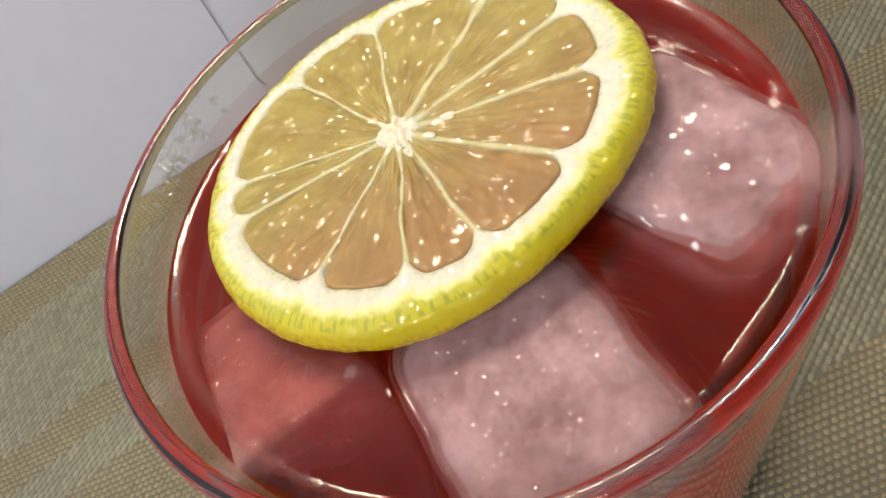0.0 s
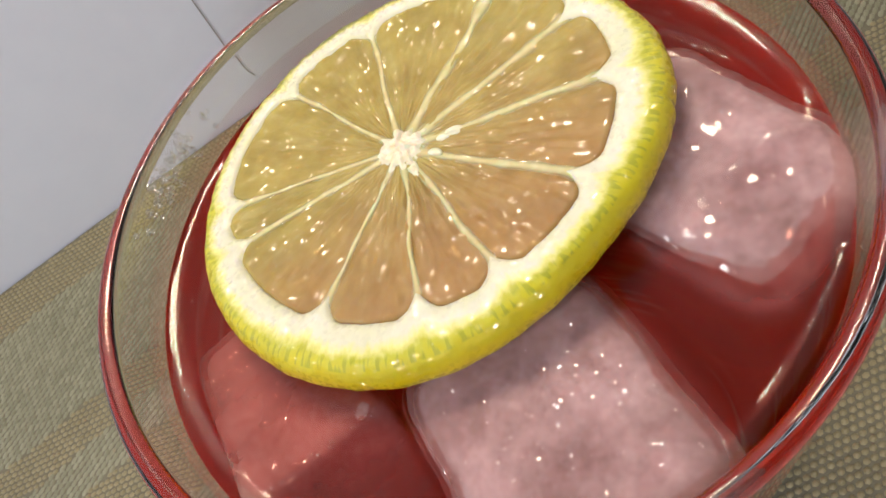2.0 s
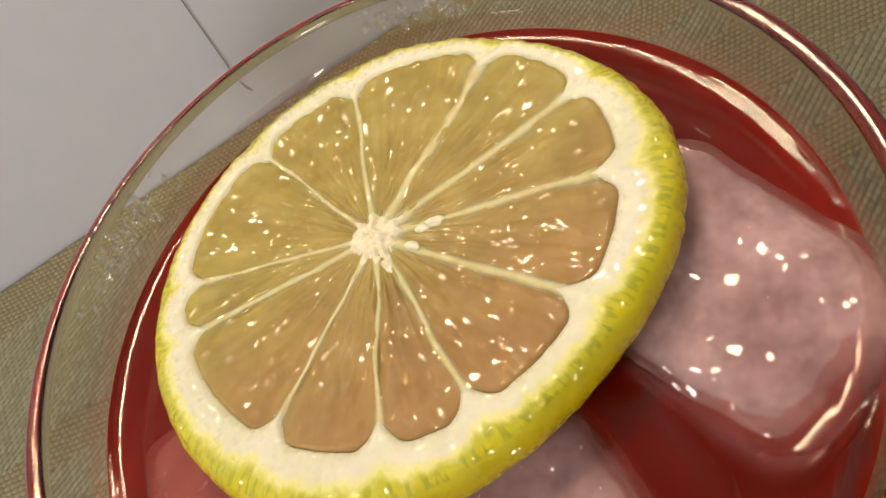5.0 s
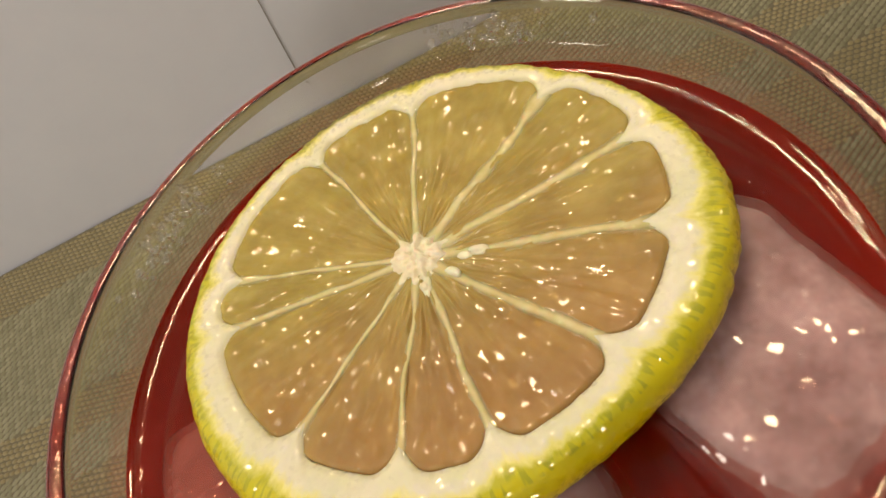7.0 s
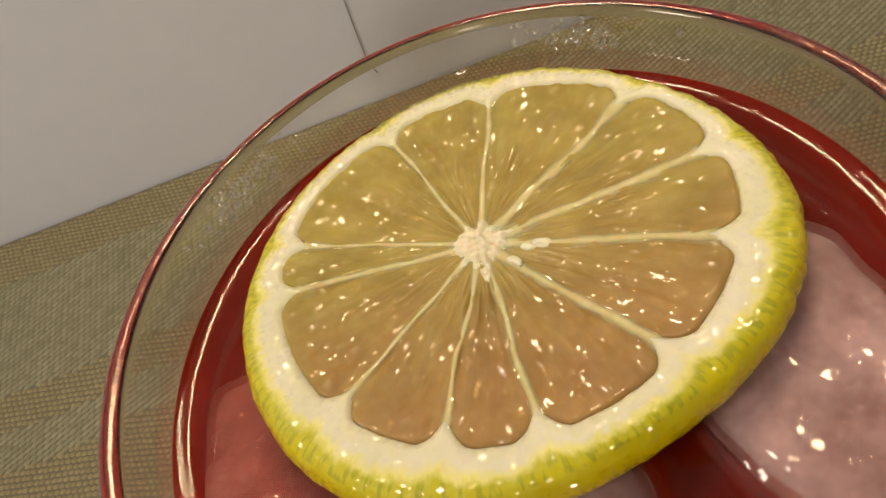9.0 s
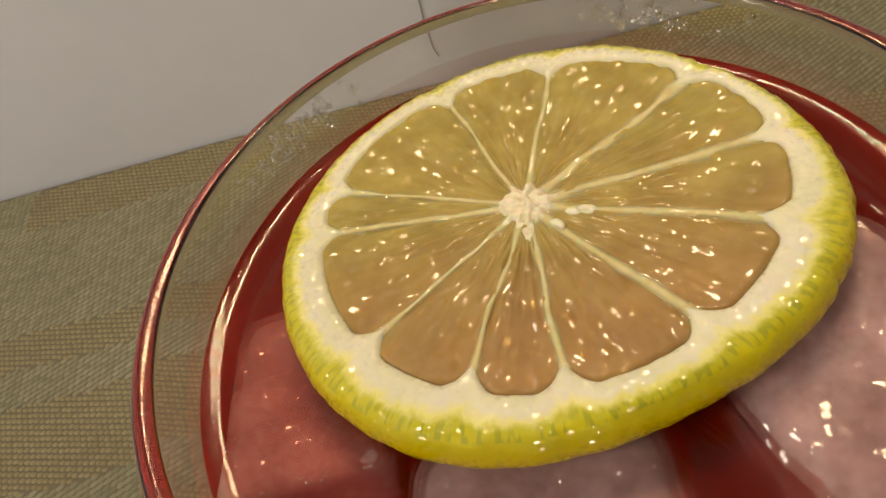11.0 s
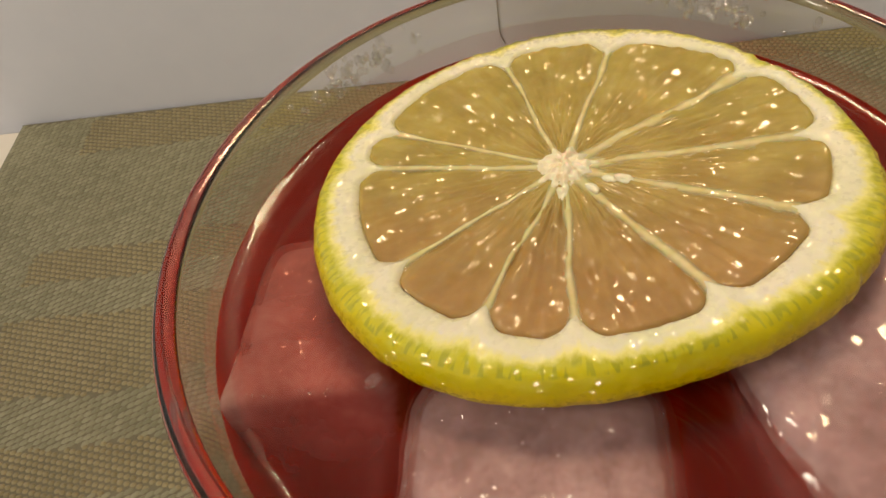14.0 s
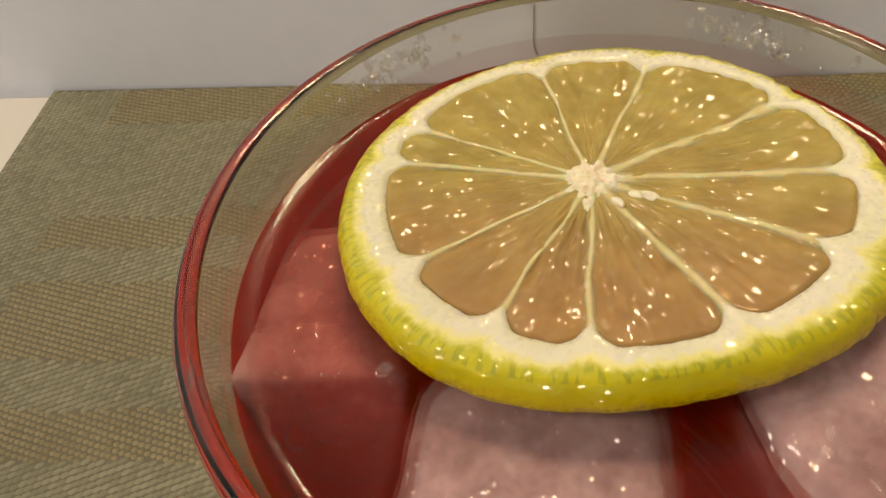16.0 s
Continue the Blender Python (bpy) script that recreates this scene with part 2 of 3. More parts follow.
def peel_material():
    """Pith and rind in one: UV's y runs from the pulp (0) over the pith to the skin (1 and more)."""
    m, nt, b, out = material("lemon_peel")
    uv = node(nt, "ShaderNodeUVMap")
    sep = node(nt, "ShaderNodeSeparateXYZ")
    nt.links.new(uv.outputs[0], sep.inputs[0])
    teeth = noise_of(nt, 1.0, 3, "UV", (150, 3, 1))
    soft = noise_of(nt, 1.0, 3, "UV", (9, 1.5, 1))
    add = node(nt, "ShaderNodeMath", operation="MULTIPLY_ADD")
    nt.links.new(teeth, add.inputs[0])
    add.inputs[1].default_value = 0.42
    nt.links.new(sep.outputs[1], add.inputs[2])
    add2 = node(nt, "ShaderNodeMath", operation="MULTIPLY_ADD")
    nt.links.new(soft, add2.inputs[0])
    add2.inputs[1].default_value = 0.12
    nt.links.new(add.outputs[0], add2.inputs[2])
    shift = node(nt, "ShaderNodeMath", operation="MULTIPLY_ADD")
    nt.links.new(add2.outputs[0], shift.inputs[0])
    shift.inputs[1].default_value, shift.inputs[2].default_value = 0.5, -0.10
    col = ramp(nt, shift.outputs[0], [(0.0, (0.70, 0.685, 0.57)), (0.22, (0.73, 0.715, 0.63)), (0.30, (0.78, 0.74, 0.32)), (0.38, (0.55, 0.53, 0.06)), (0.50, (0.58, 0.51, 0.02)), (0.75, (0.62, 0.49, 0.010))])
    # oil glands: short dark dashes where pith meets skin
    gland = value_of(nt, "MULTIPLY", ramp(nt, noise_of(nt, 1.0, 1, "UV", (230, 1.2, 1)), [(0.50, (0, 0, 0)), (0.57, (1, 1, 1))]), ramp(nt, sep.outputs[1], [(0.60, (0, 0, 0)), (0.74, (1, 1, 1)), (0.94, (1, 1, 1)), (1.0, (0, 0, 0))]))
    col = mixed(nt, col, (0.33, 0.35, 0.04), value_of(nt, "MULTIPLY", gland, 0.7))
    skin = noise_of(nt, 130, 4)
    nt.links.new(mixed(nt, col, ramp(nt, skin, [(0.3, (0.80, 0.86, 0.62)), (0.7, (1, 1, 1))]), 0.6, "MULTIPLY"), b.inputs["Base Color"])
    b.inputs["Roughness"].default_value = 0.45
    b.inputs["Specular IOR Level"].default_value = 0.2
    b.inputs["Subsurface Weight"].default_value = 0.5
    b.inputs["Subsurface Radius"].default_value = (1.0, 0.8, 0.25)
    b.inputs["Subsurface Scale"].default_value = 0.0018
    b.inputs["Coat Weight"].default_value = 0.8
    b.inputs["Coat Roughness"].default_value = 0.04
    vo = node(nt, "ShaderNodeTexVoronoi")
    vo.inputs["Scale"].default_value = 900
    tc = node(nt, "ShaderNodeTexCoord")
    nt.links.new(tc.outputs["Object"], vo.inputs["Vector"])
    bump(nt, b, vo.outputs["Distance"], 0.2, 0.0003)
    bump(nt, b, noise_of(nt, 520, 3), 0.2, 0.0004)
    nt.links.new(facets(nt, 2000, 0.85), b.inputs["Coat Normal"])
    return m


def pulp_material():
    m, nt, b, out = material("lemon_pulp")
    fibre = noise_of(nt, 1.0, 5, "UV", (70, 4, 1))
    blot = noise_of(nt, 160, 4)
    col = mixed(nt, ramp(nt, fibre, [(0.25, (0.42, 0.34, 0.09)), (0.5, (0.49, 0.405, 0.12)), (0.8, (0.65, 0.57, 0.24))]),
                ramp(nt, blot, [(0.3, (0.43, 0.325, 0.092)), (0.7, (0.52, 0.43, 0.13))]), 0.45)
    # red light from the drink below, painted into the near half of the pulp
    tc = node(nt, "ShaderNodeTexCoord")
    sep = node(nt, "ShaderNodeSeparateXYZ")
    nt.links.new(tc.outputs["Object"], sep.inputs[0])
    lean = node(nt, "ShaderNodeMath", operation="MULTIPLY_ADD")
    nt.links.new(noise_of(nt, 70, 3), lean.inputs[0])
    lean.inputs[1].default_value = 0.022
    nt.links.new(sep.outputs[1], lean.inputs[2])
    show_through = node(nt, "ShaderNodeMapRange")
    show_through.interpolation_type = "SMOOTHSTEP"
    show_through.inputs["From Min"].default_value, show_through.inputs["From Max"].default_value, show_through.inputs["To Max"].default_value = 0.022, -0.012, 0.55
    nt.links.new(lean.outputs[0], show_through.inputs["Value"])
    col = mixed(nt, col, (0.50, 0.21, 0.125), show_through.outputs[0])
    nt.links.new(col, b.inputs["Base Color"])
    b.inputs["Roughness"].default_value = 0.45
    b.inputs["Specular IOR Level"].default_value = 0.12
    b.inputs["Subsurface Weight"].default_value = 0.4
    b.inputs["Subsurface Radius"].default_value = (1.0, 0.6, 0.25)
    b.inputs["Subsurface Scale"].default_value = 0.003
    bump(nt, b, blot, 0.12, 0.0006)
    clear = node(nt, "ShaderNodeBsdfTransparent")
    clear.inputs[0].default_value = (0.95, 0.82, 0.5, 1)
    mx = node(nt, "ShaderNodeMixShader")
    nt.links.new(ramp(nt, blot, [(0.3, (0.46, 0.46, 0.46)), (0.7, (0.24, 0.24, 0.24))]), mx.inputs[0])
    nt.links.new(b.outputs[0], mx.inputs[1])
    nt.links.new(clear.outputs[0], mx.inputs[2])
    nt.links.new(wet_film(nt, mx.outputs[0], facets(nt, 1.0, 0.85, "UV", (170, 40, 1)), 0.05), out.inputs["Surface"])
    return m


def wet_film(nt, under, normal, share):
    """A thin glossy film of water over another shader."""
    gloss = node(nt, "ShaderNodeBsdfGlossy")
    gloss.inputs["Roughness"].default_value = 0.04
    top = node(nt, "ShaderNodeMixShader")
    nt.links.new(normal, gloss.inputs["Normal"])
    top.inputs[0].default_value = share
    nt.links.new(under, top.inputs[1])
    nt.links.new(gloss.outputs[0], top.inputs[2])
    return top.outputs[0]


def membrane_material():
    """Thin pale skin between the segments; UV's y runs from one flank (0) to the other (1)."""
    m, nt, b, out = material("lemon_membrane")
    f = noise_of(nt, 500, 4)
    nt.links.new(ramp(nt, f, [(0.3, (0.60, 0.52, 0.24)), (0.7, (0.74, 0.67, 0.42))]), b.inputs["Base Color"])
    b.inputs["Roughness"].default_value = 0.4
    b.inputs["Specular IOR Level"].default_value = 0.15
    b.inputs["Subsurface Weight"].default_value = 0.4
    b.inputs["Subsurface Scale"].default_value = 0.002
    bump(nt, b, f, 0.5, 0.0004)
    uv = node(nt, "ShaderNodeUVMap")
    sep = node(nt, "ShaderNodeSeparateXYZ")
    nt.links.new(uv.outputs[0], sep.inputs[0])
    side = value_of(nt, "MULTIPLY", value_of(nt, "ABSOLUTE", value_of(nt, "SUBTRACT", sep.outputs[1], 0.5), 0.0), 2.0)
    body = node(nt, "ShaderNodeMapRange")
    body.interpolation_type = "SMOOTHSTEP"
    body.inputs["From Min"].default_value, body.inputs["From Max"].default_value = 1.0, 0.05
    body.inputs["To Max"].default_value = 0.85
    nt.links.new(value_of(nt, "ADD", side, value_of(nt, "MULTIPLY", value_of(nt, "SUBTRACT", noise_of(nt, 260, 3), 0.5), 0.5)), body.inputs["Value"])
    mixin = see_through(nt, b.outputs[0], body.outputs[0], (1, 1, 1))
    nt.links.new(wet_film(nt, mixin, facets(nt, 1100, 0.8), 0.045), out.inputs["Surface"])
    return m


def yarn_material(name, c0, c1):
    m, nt, b, out = material(name)
    geo = node(nt, "ShaderNodeNewGeometry")
    isl = ramp(nt, geo.outputs["Random Per Island"], [(0.0, c0), (1.0, c1)])
    big = noise_of(nt, 22, 4)
    nt.links.new(mixed(nt, isl, ramp(nt, big, [(0.3, c0), (0.7, c1)]), 0.45), b.inputs["Base Color"])
    b.inputs["Roughness"].default_value = 0.42
    bump(nt, b, noise_of(nt, 2600, 2), 0.4, 0.0002)
    return m


WHITE_WALL = paint("white_wall_paint", (0.715, 0.765, 0.885), (0.775, 0.82, 0.925), 7, 0.55)
WHITE_TABLE = paint("white_table_lacquer", (0.74, 0.71, 0.66), (0.80, 0.77, 0.72), 9, 0.35)
ROOM_PAINT = paint("room_paint", (0.66, 0.64, 0.60), (0.74, 0.72, 0.68), 1.5, 0.7)
LINE_INK = paint("dark_thread", (0.26, 0.25, 0.26), (0.38, 0.37, 0.38), 300, 0.8)
GLASS, DRINK_BODY = glass_material(), drink_body_material()
DRINK_TOP, DRINK_EDGE = drink_surface_material("drink_surface", 0.10, (0.985, 0.80, 0.775)), drink_surface_material("drink_edge", 0.03, (0.985, 0.93, 0.90))
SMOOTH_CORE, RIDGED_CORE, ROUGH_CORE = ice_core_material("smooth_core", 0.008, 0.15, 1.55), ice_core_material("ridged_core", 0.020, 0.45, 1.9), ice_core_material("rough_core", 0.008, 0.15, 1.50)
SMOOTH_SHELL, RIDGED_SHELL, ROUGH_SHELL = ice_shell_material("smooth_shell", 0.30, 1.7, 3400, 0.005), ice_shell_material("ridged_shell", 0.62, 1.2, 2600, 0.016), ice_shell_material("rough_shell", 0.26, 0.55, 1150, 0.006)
PEEL, PULP, MEMBRANE, BEAD = peel_material(), pulp_material(), membrane_material(), water_bead_material()
YARN_GREY = yarn_material("grey_yarn", (0.155, 0.158, 0.098), (0.31, 0.31, 0.22))
YARN_TAN = yarn_material("tan_yarn", (0.20, 0.172, 0.092), (0.31, 0.268, 0.155))
BACKING = paint("mat_backing", (0.13, 0.12, 0.085), (0.18, 0.168, 0.12), 40, 0.8)


# ---- mesh helpers ----
def mesh_of(name, verts, faces, mat, smooth=True, uvs=None):
    me = bpy.data.meshes.new(name)
    me.from_pydata(verts, [], faces)
    me.materials.append(mat)
    if smooth:
        me.polygons.foreach_set("use_smooth", [True] * len(me.polygons))
    if uvs is not None:
        layer = me.uv_layers.new(name="UVMap")
        idx = np.empty(len(me.loops), dtype=np.int32)
        me.loops.foreach_get("vertex_index", idx)
        layer.data.foreach_set("uv", np.asarray(uvs, dtype=np.float32)[idx].ravel())
    me.update()
    return me


def part(name, data, parent, label=""):
    ob = new(name, data)
    ob.parent = parent
    return tagged(ob, label) if label else ob


def bm_mesh(name, bm, mat, smooth=True):
    me = bpy.data.meshes.new(name)
    bmesh.ops.recalc_face_normals(bm, faces=bm.faces)
    bm.to_mesh(me)
    bm.free()
    me.materials.append(mat)
    if smooth:
        me.polygons.foreach_set("use_smooth", [True] * len(me.polygons))
    return me


def box(name, lo, hi, mat, bevel=0.0):
    bm = bmesh.new()
    bmesh.ops.create_cube(bm, size=1)
    for v in bm.verts:
        v.co = Vector([lo[i] + (v.co[i] + 0.5) * (hi[i] - lo[i]) for i in range(3)])
    if bevel:
        bmesh.ops.bevel(bm, geom=bm.edges[:], offset=bevel, segments=3, affect="EDGES")
    return bm_mesh(name, bm, mat, False)


def lathe(name, profile, mat, steps=160, close=False):
    """A turned mesh about z. profile: (radius, height) pairs; close joins the last to the first."""
    verts, faces, n = [], [], len(profile)
    for i in range(steps):
        a = 2 * math.pi * i / steps
        verts += [(r * math.cos(a), r * math.sin(a), z) for r, z in profile]
    for i in range(steps):
        j = (i + 1) % steps
        for k in range(n if close else n - 1):
            q = (k + 1) % n
            faces.append((i * n + k, j * n + k, j * n + q, i * n + q))
    bm = bmesh.new()
    me = mesh_of(name, verts, faces, mat)
    bm.from_mesh(me)
    bmesh.ops.remove_doubles(bm, verts=bm.verts, dist=1e-6)
    bmesh.ops.recalc_face_normals(bm, faces=bm.faces)
    bm.to_mesh(me)
    bm.free()
    me.polygons.foreach_set("use_smooth", [True] * len(me.polygons))
    return me


# ---- room ----
def structure(name, data, label, category):
    return tagged(new(name, data), label, category, kind="structure")


structure("table", box("table", (-0.95, -0.85, -0.03), (0.95, WALL_Y - 0.0005, 0), WHITE_TABLE, 0.003), "smooth white tabletop pushed against a white wall", "table")
structure("wall_north", box("wall_north", (-1.2, WALL_Y, -0.75), (1.2, WALL_Y + 0.1, 1.6), WHITE_WALL), "plain cool-white painted wall behind the table", "wall")
# unseen shell around the table, added to give the glossy parts something to reflect
structure("wall_south", box("wall_south", (-1.2, -1.9, -0.75), (1.2, -1.8, 1.6), ROOM_PAINT), "unseen plain light room wall, added for reflections", "wall")
structure("wall_east", box("wall_east", (1.2, -1.9, -0.75), (1.3, WALL_Y + 0.1, 1.6), ROOM_PAINT), "unseen plain light room wall, added for reflections", "wall")
structure("wall_west", box("wall_west", (-1.3, -1.9, -0.75), (-1.2, WALL_Y + 0.1, 1.6), ROOM_PAINT), "unseen plain light room wall, added for reflections", "wall")
structure("ceiling", box("ceiling", (-1.3, -1.9, 1.6), (1.3, WALL_Y + 0.1, 1.7), ROOM_PAINT), "unseen plain light ceiling, added for reflections", "ceiling")
structure("floor", box("floor", (-1.3, -1.9, -0.8), (1.3, WALL_Y + 0.1, -0.75), ROOM_PAINT), "unseen plain light floor of the added room shell", "floor")


def tube(name, points, radius, mat, sides=8):
    verts, faces = [], []
    pts = [Vector(p) for p in points]
    for i, p in enumerate(pts):
        d = (pts[min(i + 1, len(pts) - 1)] - pts[max(i - 1, 0)]).normalized()
        a = d.cross(Vector((0, 1, 0.01))).normalized()
        b = d.cross(a)
        for k in range(sides):
            w = 2 * math.pi * k / sides
            verts.append(p + radius * (math.cos(w) * a + math.sin(w) * b))
    for i in range(len(pts) - 1):
        for k in range(sides):
            q = (k + 1) % sides
            faces.append((i * sides + k, i * sides + q, (i + 1) * sides + q, (i + 1) * sides + k))
    faces += [tuple(range(sides)), tuple(range(len(verts) - sides, len(verts)))]
    return mesh_of(name, verts, faces, mat)


def wall_thread():
    pts = []
    for i in range(40):
        s = i / 39
        z = RIM + U * (-0.2 - 2.15 * s)
        x = U * (-0.262 + 0.02 * math.sin(4.1 * s + 0.5) + 0.9 * max(0, s - 0.965))
        pts.append((x, WALL_Y - 0.0003, z))
    return tagged(new("thread", tube("thread", pts, 0.00019, LINE_INK)), "thin dark thread hanging flat against the white wall", "thread")


wall_thread()


# ---- placemat ----
MAT_X0, MAT_X1, MAT_Y0, MAT_Y1 = -0.190, 0.200, -0.090, 3.965 * U
TAN_ROWS = [(0.151, 0.1700), (0.093, 0.106), (0.053, 0.080), (0.024, 0.038), (-0.045, -0.020), (-0.075, -0.058), (-0.15, -0.10)]


def floats(name, cells, mat, length, width, height, base):
    """One mesh of many small domed yarn floats. cells: x, y, turn."""
    ring = [(math.cos(2 * math.pi * k / 6), math.sin(2 * math.pi * k / 6)) for k in range(6)]
    local = [(c, s, 0.0) for c, s in ring] + [(0.72 * c, 0.72 * s, 0.75) for c, s in ring] + [(0, 0, 1.0)]
    local = np.array(local) * (length / 2, width / 2, height)
    cells = np.asarray(cells)
    ca, sa = np.cos(cells[:, 2])[:, None], np.sin(cells[:, 2])[:, None]
    x = cells[:, :1] + local[:, 0] * ca - local[:, 1] * sa
    y = cells[:, 1:2] + local[:, 0] * sa + local[:, 1] * ca
    z = base + local[:, 2] * (0.8 + 0.4 * np.random.rand(len(cells), 1))
    verts = np.stack([x, y, z], 2).reshape(-1, 3)
    one = [(k, (k + 1) % 6, 6 + (k + 1) % 6, 6 + k) for k in range(6)]
    tip = [(6 + k, 6 + (k + 1) % 6, 12) for k in range(6)]
    off = (np.arange(len(cells)) * 13)[:, None, None]
    quads = (np.array(one)[None] + off).reshape(-1, 4)
    tris = (np.array(tip)[None] + off).reshape(-1, 3)
    return mesh_of(name, verts.tolist(), quads.tolist() + tris.tolist(), mat)


def in_tan(x, y):
    wob = 0.0346 * (x + 0.13) + 0.0006 * np.sin(x * 160)
    hit = np.zeros(len(x), bool)
    for a, b in TAN_ROWS:
        hit |= (y > a + wob) & (y < b + wob)
    return hit & (x > -0.161)


def lattice(step_a, step_b, turn, stagger):
    """Points of a slanted lattice over the mat: step_a along the cord, step_b across it."""
    c, s = math.cos(turn), math.sin(turn)
    n = int(0.42 / step_b)
    m = int(0.42 / step_a)
    i, j = np.meshgrid(np.arange(-n, n), np.arange(-m, m), indexing="ij")
    u = (j + stagger * i) * step_a + np.random.normal(0, 0.00006, i.shape)
    v = i * step_b + np.random.normal(0, 0.00005, i.shape)
    x, y = (u * c - v * s).ravel(), (u * s + v * c).ravel()
    keep = (x > MAT_X0 + 0.001) & (x < MAT_X1 - 0.001) & (y > MAT_Y0 + 0.001) & (y < MAT_Y1 - 0.001) & (np.hypot(x, y) > 0.026)
    return x[keep], y[keep]


def placemat():
    mat = tagged(new("placemat"), "woven placemat with tan and grey banded yarn lying under the glass", "placemat")
    part("backing", box("backing", (MAT_X0, MAT_Y0, 0.0003), (MAT_X1, MAT_Y1, 0.0012), BACKING, 0.0003), mat)
    turn = radians(GREY_TURN)
    x, y = lattice(0.0021, 0.0017, turn, 0.37)
    k = ~in_tan(x, y)
    g = part("grey_weave", floats("grey_weave", np.stack([x[k], y[k], np.full(k.sum(), turn + 0.16)], 1), YARN_GREY, 0.0032, 0.00162, 0.0006, 0.0010), mat, "grey twill yarn of the mat")
    tagged(g, kind="stuff")
    turn = radians(TAN_TURN)
    x, y = lattice(0.0018, 0.0017, turn, 0.5)
    k = in_tan(x, y)
    g = part("tan_weave", floats("tan_weave", np.stack([x[k], y[k], np.full(k.sum(), turn + 0.3)], 1), YARN_TAN, 0.00205, 0.00162, 0.0006, 0.0010), mat, "tan basket-weave yarn of the mat")
    tagged(g, kind="stuff")
    return mat


GREY_TURN, TAN_TURN = 25, -14
placemat()


# ---- frame and outline of the lemon slice ----
CORE = Vector((-0.031 * U, 0.24 * U, RIM - 0.0825 * U))
UP = Vector((-0.034, 0.122, 0.991)).normalized()
EX = Vector((0, 1, 0)).cross(UP).normalized()
EY = UP.cross(EX)
SLICE = Matrix.Translation(CORE) @ Matrix((EX, EY, UP)).transposed().to_4x4()
JOINTS = [-144, -114, -92, -60, -27, 1, 32, 72, 104, 151, 169]
JOINT_WIDTHS = [1.0, 0.9, 1.2, 1.7, 1.9, 2.2, 2.2, 1.1, 0.9, 1.1, 1.6]
THICK = 0.125 * U


def skin_r(a):
    bulge = 0.020 * math.exp(-(((math.degrees(a) - 198 + 180) % 360 - 180) / 42) ** 2)
    return U * (0.6877 + bulge + 0.0352 * math.cos(a) + 0.0141 * math.sin(a) - 0.0022 * math.cos(2 * a) + 0.0053 * math.cos(3 * a) - 0.010 * math.sin(3 * a) - 0.011 * math.sin(4 * a)
                + 0.004 * noise.noise(Vector((math.cos(a) * 9, math.sin(a) * 9, 2.0))) + 0.0085 * noise.noise(Vector((math.cos(a) * 24, math.sin(a) * 24, 6.0))) * (0.45 + 0.55 * math.cos(a - 0.5)))


# ---- drinking glass ----
GLASS_Y = 0.016 * U   # the glass stands a little nearer the wall than the middle of the ice


def outer_r(z):
    return U * (1.008 - 0.112 * (RIM - z) / U)


def inner_r(z):
    return outer_r(z) - 0.057 * U


def drinking_glass():
    z0 = 0.0022
    prof = [(0.0, z0 + 0.0004), (0.55 * U, z0), (outer_r(0) - 0.05 * U, z0), (outer_r(0), z0 + 0.05 * U)]
    prof += [(outer_r(z), z) for z in np.linspace(0.01, RIM - 0.045 * U, 16)]
    # rounded lip
    c, r = outer_r(RIM - 0.0285 * U) - 0.0285 * U, 0.0285 * U
    prof += [(c + r * math.cos(a), RIM - r + r * math.sin(a)) for a in np.linspace(0, math.pi, 15)]
    prof += [(inner_r(z), z) for z in list(np.linspace(RIM - 0.045 * U, RIM - 0.18 * U, 10)) + list(np.linspace(RIM - 0.3 * U, 0.012, 14))]
    prof += [(inner_r(0.012) - 0.06 * U, 0.0092), (0.4 * U, 0.0085), (0.0, 0.0085)]
    ob = new("drinking_glass", lathe("drinking_glass", prof, GLASS, 192))
    ob.location.y = GLASS_Y
    return tagged(ob, "clear glass tumbler with rounded lip standing on the placemat", "glass")


drinking_glass()


def slice_dip(x, y):
    """How far the slice's weight presses the surface down at x, y."""
    q = SLICE.inverted() @ Vector((x, y, LEVEL))
    a, r = math.atan2(q.y, q.x), math.hypot(q.x, q.y)
    under = min(1.0, max(0.0, (skin_r(a) + 0.004 * U - r) / (0.02 * U)))
    foot = (SLICE @ Vector((q.x, q.y, -0.03 * U))).z
    return max(0.0, LEVEL - foot) * under


# the cubes that break the surface: middle, half widths and turn of their waterline
WATERLINES = [(-0.165, -0.60, 0.300, 0.335, -4), (0.525, -0.31, 0.285, 0.375, 12)]


def ice_climb(x, y):
    """How far the drink climbs beside the ice at x, y."""
    best = 9.0
    for cx, cy, hx, hy, turn in WATERLINES:
        c, t = math.cos(radians(turn)), math.sin(radians(turn))
        u, v = x / U - cx, y / U - cy
        p, q = abs(u * c + v * t) - hx + 0.09, abs(v * c - u * t) - hy + 0.09
        d = math.hypot(max(p, 0), max(q, 0)) + min(max(p, q), 0) - 0.09
        best = min(best, abs(d))
    return 0.022 * U * math.exp(-best / 0.028)


